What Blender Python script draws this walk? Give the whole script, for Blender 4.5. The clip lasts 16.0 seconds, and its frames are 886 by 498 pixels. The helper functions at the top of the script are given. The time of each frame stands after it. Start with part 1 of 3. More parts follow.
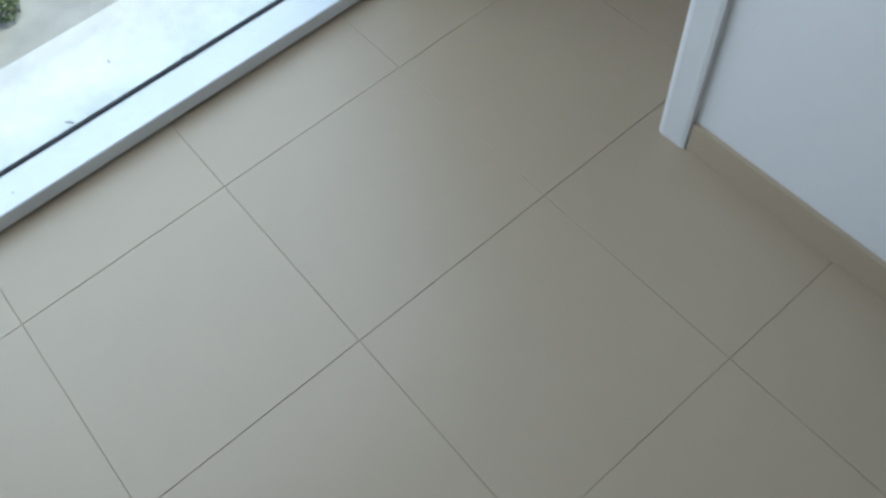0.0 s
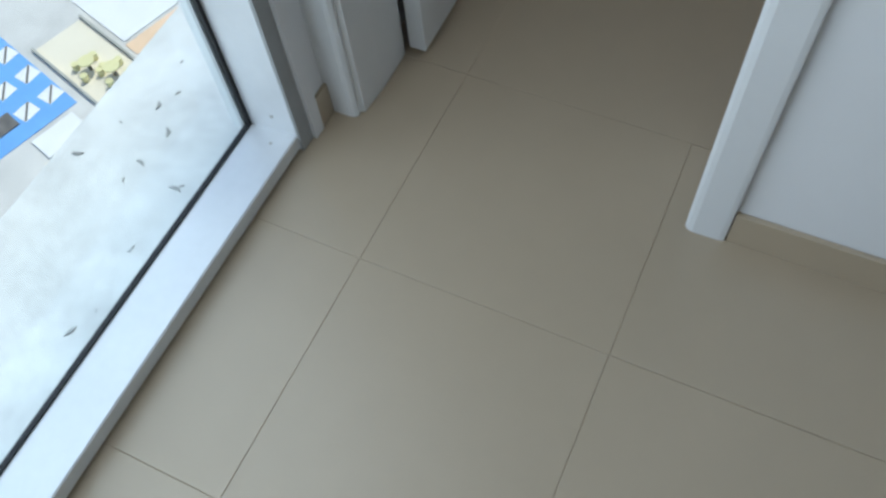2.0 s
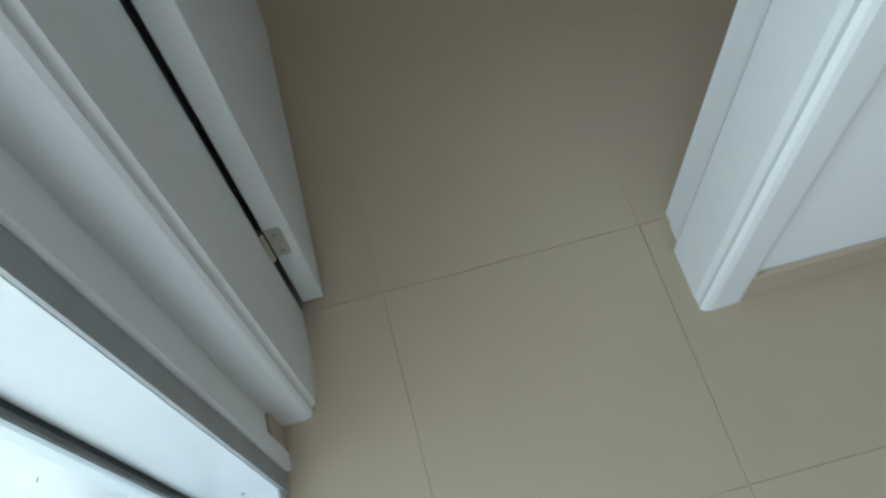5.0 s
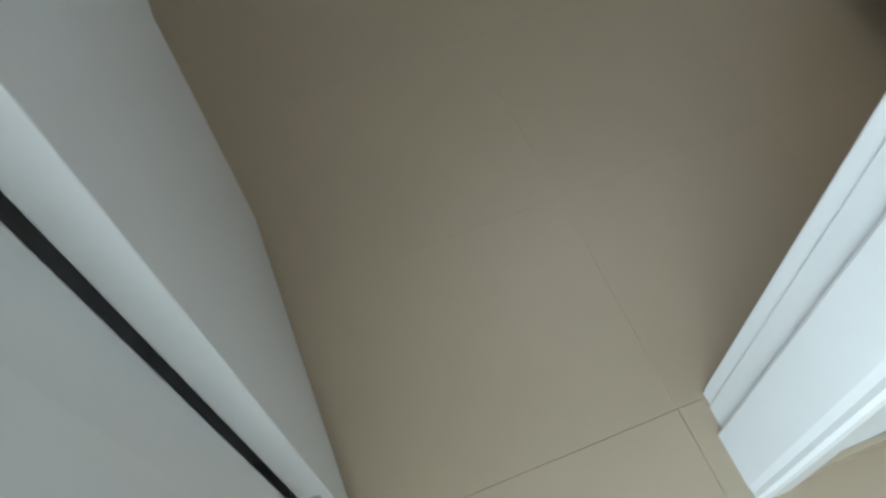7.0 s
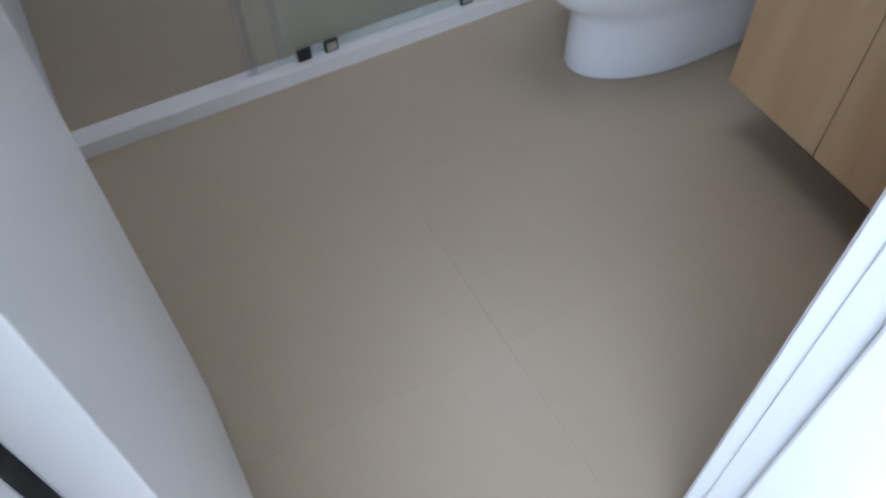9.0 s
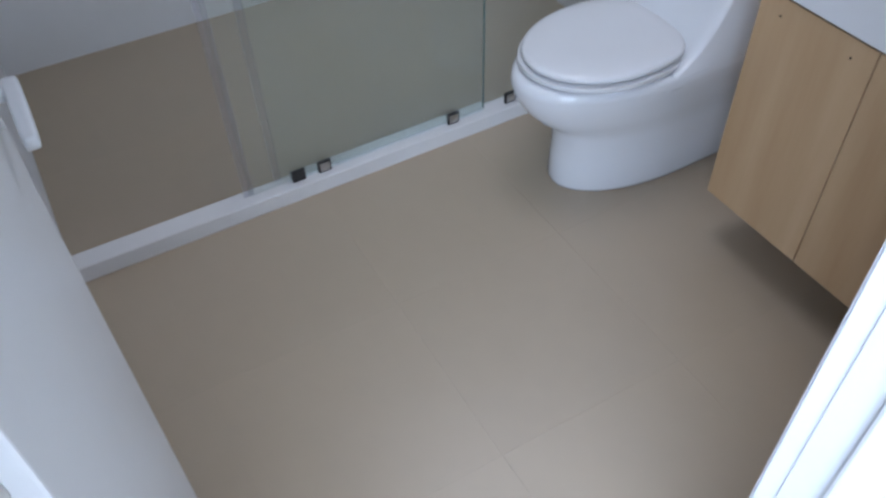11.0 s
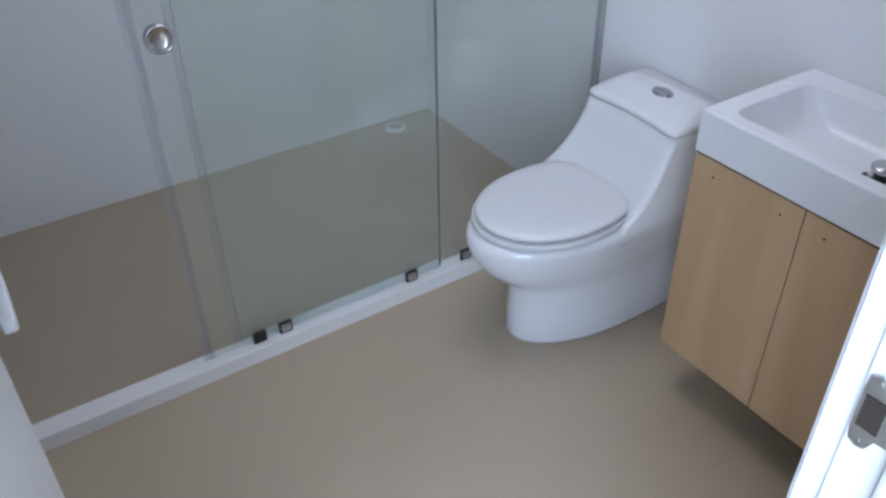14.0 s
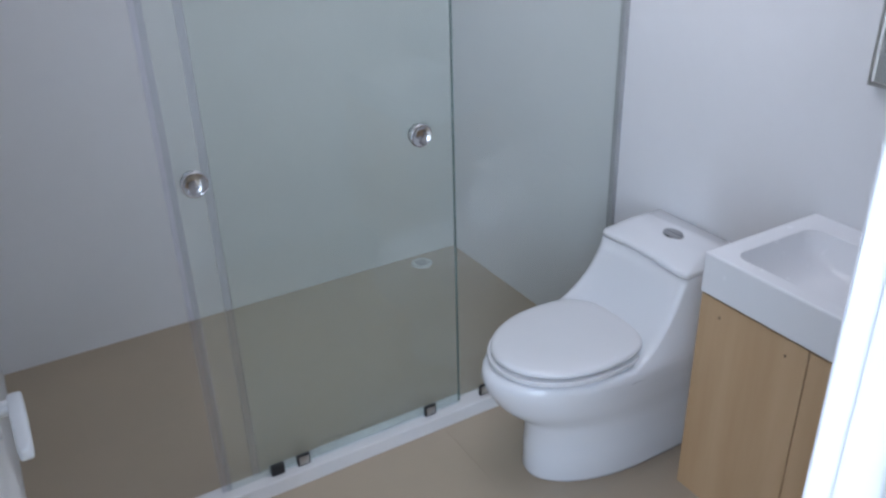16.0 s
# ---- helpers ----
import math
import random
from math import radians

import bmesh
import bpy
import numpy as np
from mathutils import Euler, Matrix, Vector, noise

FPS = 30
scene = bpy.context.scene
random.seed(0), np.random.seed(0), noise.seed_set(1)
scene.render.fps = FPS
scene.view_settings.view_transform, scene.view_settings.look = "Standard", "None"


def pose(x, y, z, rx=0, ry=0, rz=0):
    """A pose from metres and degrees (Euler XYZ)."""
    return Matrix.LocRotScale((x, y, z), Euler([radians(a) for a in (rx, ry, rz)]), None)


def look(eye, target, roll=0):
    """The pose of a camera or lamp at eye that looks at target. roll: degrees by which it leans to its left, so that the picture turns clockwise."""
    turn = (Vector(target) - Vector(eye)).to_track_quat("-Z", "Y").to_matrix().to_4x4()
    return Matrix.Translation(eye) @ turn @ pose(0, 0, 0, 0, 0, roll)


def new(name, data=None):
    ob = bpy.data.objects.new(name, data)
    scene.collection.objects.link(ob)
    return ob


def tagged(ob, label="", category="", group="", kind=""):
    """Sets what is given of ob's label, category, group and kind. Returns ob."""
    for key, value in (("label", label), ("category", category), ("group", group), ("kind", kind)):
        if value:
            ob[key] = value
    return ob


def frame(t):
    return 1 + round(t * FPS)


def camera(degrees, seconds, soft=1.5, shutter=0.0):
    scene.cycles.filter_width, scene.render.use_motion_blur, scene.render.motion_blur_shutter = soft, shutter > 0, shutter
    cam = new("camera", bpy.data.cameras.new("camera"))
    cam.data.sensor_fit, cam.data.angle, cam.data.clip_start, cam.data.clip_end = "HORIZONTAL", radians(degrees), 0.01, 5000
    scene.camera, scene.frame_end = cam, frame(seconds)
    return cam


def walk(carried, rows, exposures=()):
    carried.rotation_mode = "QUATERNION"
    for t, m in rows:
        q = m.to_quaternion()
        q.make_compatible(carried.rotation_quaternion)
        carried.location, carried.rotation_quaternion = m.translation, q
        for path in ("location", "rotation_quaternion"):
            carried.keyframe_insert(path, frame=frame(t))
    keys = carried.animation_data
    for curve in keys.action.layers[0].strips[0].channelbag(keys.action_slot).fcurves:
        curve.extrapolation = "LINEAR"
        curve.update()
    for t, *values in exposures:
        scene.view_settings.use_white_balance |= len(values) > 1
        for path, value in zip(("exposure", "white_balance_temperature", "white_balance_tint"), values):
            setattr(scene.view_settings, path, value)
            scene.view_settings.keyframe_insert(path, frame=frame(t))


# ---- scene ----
cam = camera(57.0, 16.0, soft=2.6)
PATH = [
    (0, (1.211, -0.728, 1.527), (0.371, -0.19, -0.207), -8.7),
    (0.5, (1.093, -0.734, 1.467), (0.283, -0.076, -0.239), -6.8),
    (1, (0.87, -0.69, 1.427), (0.153, 0.075, -0.276), -4.8),
    (1.5, (0.724, -0.625, 1.405), (0.101, 0.147, -0.332), -3.5),
    (2, (0.575, -0.611, 1.406), (0.045, 0.244, -0.323), -7.7),
    (2.5, (0.449, -0.577, 1.43), (0.064, 0.334, -0.308), -8.3),
    (3, (0.335, -0.561, 1.42), (0.053, 0.371, -0.327), -8.0),
    (5.3, (0.028, -0.08, 1.44), (0.148, 0.816, -0.344), -9.9),
    (5.5, (0.011, -0.031, 1.449), (0.136, 0.856, -0.339), -10.4),
    (6, (-0.014, 0.042, 1.487), (0.185, 1.02, -0.246), -8.0),
    (6.5, (-0.005, 0.127, 1.505), (0.235, 1.084, -0.235), -6.4),
    (7, (0.021, 0.178, 1.514), (0.27, 1.142, -0.22), -7.8),
    (7.5, (-0.003, 0.221, 1.590), (0.312, 1.124, 0.006), -6.0),
    (8, (-0.017, 0.251, 1.559), (0.391, 1.266, -0.115), -4.5),
    (8.5, (-0.028, 0.296, 1.624), (0.454, 1.307, -0.032), -1.9),
    (9, (-0.027, 0.281, 1.632), (0.513, 1.332, 0.018), -1.2),
    (9.5, (-0.033, 0.266, 1.616), (0.545, 1.374, 0.054), -1.4),
    (10, (-0.023, 0.268, 1.643), (0.58, 1.407, 0.114), -1.9),
    (12.5, (-0.037, 0.271, 1.694), (0.717, 1.573, 0.377), -0.8),
    (13, (-0.035, 0.27, 1.7), (0.763, 1.582, 0.42), -0.5),
    (13.5, (-0.036, 0.26, 1.714), (0.786, 1.599, 0.477), -0.9),
    (14, (-0.047, 0.257, 1.73), (0.822, 1.617, 0.549), -0.9),
    (14.5, (-0.042, 0.257, 1.739), (0.857, 1.637, 0.605), -0.7),
    (15, (-0.029, 0.233, 1.751), (0.825, 1.677, 0.663), -1.6),
    (15.5, (-0.025, 0.204, 1.77), (0.844, 1.703, 0.771), -1.8),
    (16, (-0.026, 0.177, 1.779), (0.859, 1.725, 0.874), -1.7),
]
walk(cam, [(t, look(eye, target, roll)) for t, eye, target, roll in PATH],
     exposures=[(0, 0.60, 5980, 7), (3, 0.44, 6150, 6), (5.5, 0.88, 6250, 1), (7, 1.35, 6350, 2), (9, 1.85, 5780, 14), (12.5, 2.13, 5600, 15), (16, 2.07, 5720, 15)])

# ---- light ----
world = bpy.data.worlds.new("sky")
scene.world = world
world.use_nodes = True
wn = world.node_tree.nodes
sky = wn.new("ShaderNodeTexSky")
sky.sky_type = "NISHITA"
sky.sun_disc = False
sky.sun_elevation, sky.sun_rotation = radians(60), radians(0)
wn["Background"].inputs[1].default_value = 0.15
world.node_tree.links.new(sky.outputs[0], wn["Background"].inputs[0])
sun_data = bpy.data.lights.new("sun", "SUN")
sun_data.energy, sun_data.angle, sun_data.color = 2.3, radians(9), (1.0, 0.95, 0.87)
sun = new("sun", sun_data)
sun.matrix_world = look((-1.6, 14, 26), (-2, -1, 0))
win_data = bpy.data.lights.new("window_daylight", "AREA")
win_data.shape, win_data.size, win_data.size_y, win_data.energy, win_data.color = "RECTANGLE", 1.95, 2.1, 17, (0.86, 0.94, 1.0)
win_light = new("window_daylight", win_data)
win_light.matrix_world = look((-0.40, -0.83, 1.15), (1.0, -0.78, 0.7))

# Unseen fill light, added overhead to brighten the bathroom.
LAMP_X, LAMP_Y = 1.08, 1.88
bath_data = bpy.data.lights.new("bathroom_fill", "AREA")
bath_data.shape, bath_data.size, bath_data.energy, bath_data.color = "SQUARE", 0.86, 2.4, (1.0, 0.97, 0.96)
bath_fill = new("bathroom_fill", bath_data)
bath_fill.matrix_world = look((LAMP_X, LAMP_Y, 2.296), (LAMP_X, LAMP_Y, 0))


# ---- materials ----
def material(name, color, rough=0.5, metal=0.0, var=0.08, scale=6.0, bump=0.0, bump_scale=60.0, coat=0.0, per_object=0.0, spec=0.5, rough_var=0.15):
    """A surface with colour variation at two scales, fine relief and uneven gloss."""
    m = bpy.data.materials.new(name)
    m.use_nodes = True
    nt, n = m.node_tree, m.node_tree.nodes
    b = n["Principled BSDF"]
    tc = n.new("ShaderNodeTexCoord")
    def noise_node(s, detail):
        k = n.new("ShaderNodeTexNoise")
        k.inputs["Scale"].default_value, k.inputs["Detail"].default_value = s, detail
        nt.links.new(tc.outputs["Object"], k.inputs["Vector"])
        return k
    big, small = noise_node(scale, 3), noise_node(scale * 9, 4)
    add = n.new("ShaderNodeMath")
    add.operation = "MULTIPLY_ADD"
    nt.links.new(small.outputs["Fac"], add.inputs[0])
    add.inputs[1].default_value = 0.45
    nt.links.new(big.outputs["Fac"], add.inputs[2])
    ramp = n.new("ShaderNodeMapRange")
    ramp.inputs["From Min"].default_value, ramp.inputs["From Max"].default_value = 0.45, 1.0
    ramp.inputs["To Min"].default_value, ramp.inputs["To Max"].default_value = 1 - var, 1 + var
    nt.links.new(add.outputs[0], ramp.inputs["Value"])
    last = ramp.outputs["Result"]
    if per_object:
        info = n.new("ShaderNodeObjectInfo")
        r2 = n.new("ShaderNodeMapRange")
        r2.inputs["To Min"].default_value, r2.inputs["To Max"].default_value = 1 - per_object, 1 + per_object
        nt.links.new(info.outputs["Random"], r2.inputs["Value"])
        mul = n.new("ShaderNodeMath")
        mul.operation = "MULTIPLY"
        nt.links.new(last, mul.inputs[0])
        nt.links.new(r2.outputs["Result"], mul.inputs[1])
        last = mul.outputs[0]
    mix = n.new("ShaderNodeVectorMath")
    mix.operation = "SCALE"
    mix.inputs[0].default_value = color
    nt.links.new(last, mix.inputs["Scale"])
    nt.links.new(mix.outputs[0], b.inputs["Base Color"])
    rr = n.new("ShaderNodeMapRange")
    rr.inputs["To Min"].default_value, rr.inputs["To Max"].default_value = max(0.02, rough * (1 - rough_var)), min(1, rough * (1 + rough_var))
    nt.links.new(small.outputs["Fac"], rr.inputs["Value"])
    nt.links.new(rr.outputs["Result"], b.inputs["Roughness"])
    b.inputs["Metallic"].default_value = metal
    b.inputs["Coat Weight"].default_value = coat
    b.inputs["Specular IOR Level"].default_value = spec
    if bump:
        bm_node = n.new("ShaderNodeBump")
        bm_node.inputs["Strength"].default_value, bm_node.inputs["Distance"].default_value = bump, 0.002
        fine = noise_node(bump_scale, 3)
        nt.links.new(fine.outputs["Fac"], bm_node.inputs["Height"])
        nt.links.new(bm_node.outputs[0], b.inputs["Normal"])
    return m


def wood_material(name, dark, light):
    """Light laminate with long, soft vertical grain."""
    m = bpy.data.materials.new(name)
    m.use_nodes = True
    nt, n = m.node_tree, m.node_tree.nodes
    b = n["Principled BSDF"]
    tc, mp = n.new("ShaderNodeTexCoord"), n.new("ShaderNodeMapping")
    mp.inputs["Scale"].default_value = (14, 14, 1.1)
    nt.links.new(tc.outputs["Object"], mp.inputs["Vector"])
    wide, fine = n.new("ShaderNodeTexNoise"), n.new("ShaderNodeTexNoise")
    wide.inputs["Scale"].default_value, wide.inputs["Detail"].default_value = 0.7, 2
    fine.inputs["Scale"].default_value, fine.inputs["Detail"].default_value = 6, 5
    nt.links.new(mp.outputs[0], wide.inputs["Vector"])
    nt.links.new(mp.outputs[0], fine.inputs["Vector"])
    add = n.new("ShaderNodeMath")
    add.operation = "MULTIPLY_ADD"
    add.inputs[1].default_value = 0.16
    nt.links.new(fine.outputs["Fac"], add.inputs[0])
    nt.links.new(wide.outputs["Fac"], add.inputs[2])
    cr = n.new("ShaderNodeValToRGB")
    cr.color_ramp.elements[0].position, cr.color_ramp.elements[0].color = 0.30, (*dark, 1)
    cr.color_ramp.elements[1].position, cr.color_ramp.elements[1].color = 0.85, (*light, 1)
    nt.links.new(add.outputs[0], cr.inputs[0])
    nt.links.new(cr.outputs[0], b.inputs["Base Color"])
    b.inputs["Roughness"].default_value = 0.45
    return m


def glass_material(name, tint, rough=0.0, film=0.0):
    """Clear glass with mirror gloss and, where film is set, a thin pale film of dried water."""
    m = bpy.data.materials.new(name)
    m.use_nodes = True
    nt, n = m.node_tree, m.node_tree.nodes
    n.remove(n["Principled BSDF"])
    clear, gloss, mix, lw, pw, ad = (n.new(k) for k in ("ShaderNodeBsdfTransparent", "ShaderNodeBsdfGlossy", "ShaderNodeMixShader", "ShaderNodeLayerWeight", "ShaderNodeMath", "ShaderNodeMath"))
    clear.inputs[0].default_value = (*tint, 1)
    gloss.inputs["Roughness"].default_value = rough
    pw.operation, ad.operation = "POWER", "MULTIPLY_ADD"
    nt.links.new(lw.outputs["Facing"], pw.inputs[0])
    pw.inputs[1].default_value = 4.0
    nt.links.new(pw.outputs[0], ad.inputs[0])
    ad.inputs[1].default_value, ad.inputs[2].default_value = 0.7, 0.035
    nt.links.new(ad.outputs[0], mix.inputs[0])
    nt.links.new(clear.outputs[0], mix.inputs[1])
    nt.links.new(gloss.outputs[0], mix.inputs[2])
    last = mix.outputs[0]
    if film:
        dust, veil, tc, spots, amount = (n.new(k) for k in ("ShaderNodeBsdfDiffuse", "ShaderNodeMixShader", "ShaderNodeTexCoord", "ShaderNodeTexNoise", "ShaderNodeMapRange"))
        dust.inputs[0].default_value = (0.80, 0.82, 0.80, 1)
        spots.inputs["Scale"].default_value, spots.inputs["Detail"].default_value = 3.5, 5
        nt.links.new(tc.outputs["Object"], spots.inputs["Vector"])
        nt.links.new(spots.outputs["Fac"], amount.inputs["Value"])
        amount.inputs["From Min"].default_value, amount.inputs["From Max"].default_value = 0.3, 0.7
        amount.inputs["To Min"].default_value, amount.inputs["To Max"].default_value = film * 0.7, film * 1.3
        nt.links.new(amount.outputs["Result"], veil.inputs[0])
        nt.links.new(last, veil.inputs[1])
        nt.links.new(dust.outputs[0], veil.inputs[2])
        last = veil.outputs[0]
    nt.links.new(last, n["Material Output"].inputs[0])
    return m


TILE = material("beige_floor_tile", (0.43, 0.350, 0.250), rough=0.37, var=0.035, scale=1.6, bump=0.05, bump_scale=160, per_object=0.008, spec=0.8, rough_var=0.04)
GROUT = material("grout", (0.39, 0.32, 0.232), rough=0.9, var=0.2, scale=12)
WALL = material("white_wall_paint", (0.78, 0.785, 0.80), rough=0.75, var=0.02, scale=2, bump=0.15, bump_scale=140)
CEIL = material("ceiling_paint", (0.88, 0.88, 0.88), rough=0.85, var=0.02)
TRIM = material("white_lacquered_wood", (0.72, 0.73, 0.74), rough=0.35, var=0.025, scale=4, bump=0.05, bump_scale=40)
DOOR = material("door_paint", (0.74, 0.75, 0.76), rough=0.38, var=0.025, scale=3, bump=0.08, bump_scale=30)
ALU = material("anodised_aluminium", (0.70, 0.72, 0.74), rough=0.38, metal=0.2, var=0.05, scale=5)
ALU_EDGE = material("dull_aluminium", (0.45, 0.46, 0.47), rough=0.6, metal=0.35, var=0.08, scale=8)
# Darker grey that carries the shade on the window jamb's edge.
FRAME_SHADE = material("shaded_frame_grey", (0.36, 0.37, 0.375), rough=0.8, var=0.1, scale=9)
RUBBER = material("black_rubber", (0.012, 0.013, 0.015), rough=0.7, var=0.2)
LEDGE = material("weathered_white_concrete", (0.70, 0.715, 0.70), rough=0.9, var=0.2, scale=4, bump=0.5, bump_scale=50)
STAIN = material("grey_debris", (0.38, 0.385, 0.37), rough=0.95, var=0.4, scale=30)
PORCELAIN = material("white_porcelain", (0.74, 0.75, 0.77), rough=0.09, var=0.012, scale=2, coat=0.4)
SEAT = material("white_seat_plastic", (0.72, 0.725, 0.735), rough=0.22, var=0.012, scale=3)
BASIN = material("white_basin", (0.78, 0.79, 0.81), rough=0.26, var=0.012, scale=2)
MIRROR = material("mirror_glass", (0.82, 0.83, 0.83), rough=0.02, metal=1.0, var=0.0)
EDGE = material("polished_glass_edge", (0.10, 0.16, 0.15), rough=0.2, var=0.1)
CHROME = material("chrome", (0.50, 0.50, 0.51), rough=0.14, metal=1.0, var=0.05, scale=20)
STEEL = material("brushed_steel", (0.55, 0.54, 0.52), rough=0.35, metal=1.0, var=0.1, scale=30)
BLACK = material("black_plastic", (0.02, 0.02, 0.022), rough=0.4, var=0.2)
DARK = material("dark_recess", (0.03, 0.022, 0.016), rough=0.9, var=0.3)
ASPHALT = material("pale_paving", (0.60, 0.58, 0.53), rough=0.9, var=0.15, scale=0.6)
ROADM = material("grey_asphalt", (0.40, 0.39, 0.34), rough=0.95, var=0.2, scale=0.5)
BLUE = material("blue_court_paint", (0.15, 0.37, 0.72), rough=0.7, var=0.08, scale=0.8)
GRAVEL = material("dark_gravel", (0.13, 0.12, 0.11), rough=0.95, var=0.5, scale=2.5)
WHITE = material("white_concrete", (0.78, 0.77, 0.73), rough=0.8, var=0.06, scale=0.8)
CREAM = material("cream_surface", (0.78, 0.70, 0.54), rough=0.85, var=0.08, scale=0.6)
PINK = material("pink_paving", (0.82, 0.58, 0.46), rough=0.85, var=0.08, scale=0.7)
TERRA = material("terracotta_paving", (0.80, 0.56, 0.36), rough=0.85, var=0.12, scale=0.5)
YELLOW = material("pale_yellow_plastic", (0.72, 0.66, 0.34), rough=0.5, var=0.05)
GRASS = material("dry_grass", (0.42, 0.44, 0.16), rough=0.9, var=0.35, scale=4, bump=0.6, bump_scale=30)
LEAF = material("shrub_leaf", (0.10, 0.14, 0.045), rough=0.6, var=0.4, scale=3)
CURB = material("white_tile_curb", (0.74, 0.73, 0.72), rough=0.35, var=0.03, scale=4)
OAK = wood_material("light_oak_laminate", (0.43, 0.278, 0.143), (0.585, 0.415, 0.246))
PANE = glass_material("window_glass", (0.93, 0.96, 0.95))
SHOWER = glass_material("green_tempered_glass", (0.968, 0.990, 0.977), film=0.045)
SEAL = glass_material("clear_plastic_seal", (0.925, 0.928, 0.965), 0.3, film=0.03)
MILKY = glass_material("milky_plastic_strip", (0.90, 0.92, 0.93), 0.5, film=0.55)


# ---- builders ----
def mesh_object(name, bm, mat, parent=None, smooth=False, label="", bevel=0.0, seg=2):
    if bevel:
        bmesh.ops.bevel(bm, geom=bm.edges[:], offset=bevel, segments=seg, profile=0.6, affect="EDGES", clamp_overlap=True)
    me = bpy.data.meshes.new(name)
    bm.to_mesh(me)
    bm.free()
    if mat is not None:
        me.materials.append(mat)
    for p in me.polygons:
        p.use_smooth = smooth
    ob = new(name, me)
    if parent is not None:
        ob.parent = parent
    if label:
        tagged(ob, label)
    return ob


def part(name, bm, mat, parent, label="", smooth=False, bevel=0.0, seg=2):
    return mesh_object(name, bm, mat, parent, smooth, label, bevel, seg)


def block(*boxes):
    """A bmesh of boxes given as (x0, x1, y0, y1, z0, z1)."""
    bm = bmesh.new()
    for x0, x1, y0, y1, z0, z1 in boxes:
        bmesh.ops.create_cube(bm, size=1, matrix=Matrix.Translation(((x0 + x1) / 2, (y0 + y1) / 2, (z0 + z1) / 2)) @ Matrix.Diagonal((x1 - x0, y1 - y0, z1 - z0, 1)))
    return bm


def tube(r0, r1, depth, m, seg=24):
    bm = bmesh.new()
    bmesh.ops.create_cone(bm, cap_ends=True, segments=seg, radius1=r0, radius2=r1, depth=depth, matrix=m)
    return bm


def loft(rings, cap=True):
    bm = bmesh.new()
    vs = [[bm.verts.new(p) for p in ring] for ring in rings]
    n = len(vs[0])
    for a, b in zip(vs, vs[1:]):
        for i in range(n):
            bm.faces.new((a[i], a[(i + 1) % n], b[(i + 1) % n], b[i]))
    if cap:
        bm.faces.new(vs[0][::-1])
        bm.faces.new(vs[-1])
    bmesh.ops.recalc_face_normals(bm, faces=bm.faces[:])
    return bm


def extrude_profile(points, axis, a, b):
    """Extrudes a closed 2D profile from a to b along an axis (x: points are y, z; y: x, z; z: x, y)."""
    def place(p, d):
        return {"x": (d, p[0], p[1]), "y": (p[0], d, p[1]), "z": (p[0], p[1], d)}[axis]
    return loft([[place(p, a) for p in points], [place(p, b) for p in points]])


def structure(name, bm, mat, label="", bevel=0.0):
    return tagged(mesh_object(name, bm, mat, bevel=bevel), label, kind="structure")


# ---- plan ----
T = 0.52                      # floor tile
XW = -0.245                   # window frame's inner edge
YD0, YD1 = 0.325, 0.535       # the wall with the bathroom door
XL, XR = -0.175, 0.566        # door opening
BX0, BX1, BY1 = -0.210, 1.780, 3.23   # bathroom
RX1, RY0 = 4.0, -3.4          # bedroom
H, DH = 2.35, 2.05
YG = 2.118                    # shower glass

# ---- walls ----
structure("wall_door_right", block((XR + 0.02, RX1 + 0.1, YD0 + 0.004, YD1, -0.05, H)), WALL, "white painted wall beside the bathroom door")
structure("wall_door_left", block((-0.45, XL - 0.02, YD0 + 0.012, YD1, -0.05, H)), WALL, "short white wall between window and door frame")
structure("wall_door_head", block((XL - 0.02, XR + 0.02, YD0 + 0.004, YD1, DH + 0.02, H)), WALL, "white wall above the door opening")
structure("wall_pier", block((-0.45, XW + 0.004, 0.230, YD0 + 0.012, -0.05, H), (XW + 0.0035, XW + 0.016, 0.230, 0.262, -0.05, H)), WALL, "narrow white wall return beside the window")
structure("wall_window_below", block((-0.387, XW - 0.0142, RY0 - 0.1, 0.222, -0.30, -0.002)), WALL, "low wall under the floor-length window")
structure("wall_window_above", block((-0.45, XW, -1.86, 0.222, 2.25, H)), WALL, "white wall above the window")
structure("wall_window_end", block((-0.45, XW, RY0 - 0.1, -1.86, -0.002, H)), WALL, "white wall at the far end of the window")
structure("wall_south", block((-0.45, RX1 + 0.1, RY0 - 0.1, RY0, -0.05, H)), WALL, "white bedroom wall")
structure("wall_east", block((RX1, RX1 + 0.1, RY0, YD0 + 0.004, -0.05, H)), WALL, "white bedroom side wall")
structure("wall_bath_left", block((BX0 - 0.1, BX0, YD1, BY1 + 0.1, -0.05, H)), WALL, "white bathroom wall behind the open door")
structure("wall_bath_right", block((BX1, BX1 + 0.1, YD1, BY1 + 0.1, -0.05, H)), WALL, "white bathroom wall behind toilet and basin")
structure("wall_bath_back", block((BX0, BX1, BY1, BY1 + 0.1, -0.05, H)), WALL, "white wall at the back of the shower")
structure("ceiling", block((-0.6, RX1 + 0.2, RY0 - 0.2, BY1 + 0.2, H, H + 0.12)), CEIL, "plain white ceiling")
structure("baseboard", block((XR + 0.079, RX1, YD0 - 0.008, YD0 + 0.0035, 0.0, 0.09)), TILE, "beige tile skirting along the white wall", bevel=0.002)
structure("baseboard_return", block((XW + 0.0045, XW + 0.013, 0.263, YD0 + 0.01, 0.0, 0.09)), TILE, "short beige tile skirting beside the door frame", bevel=0.002)

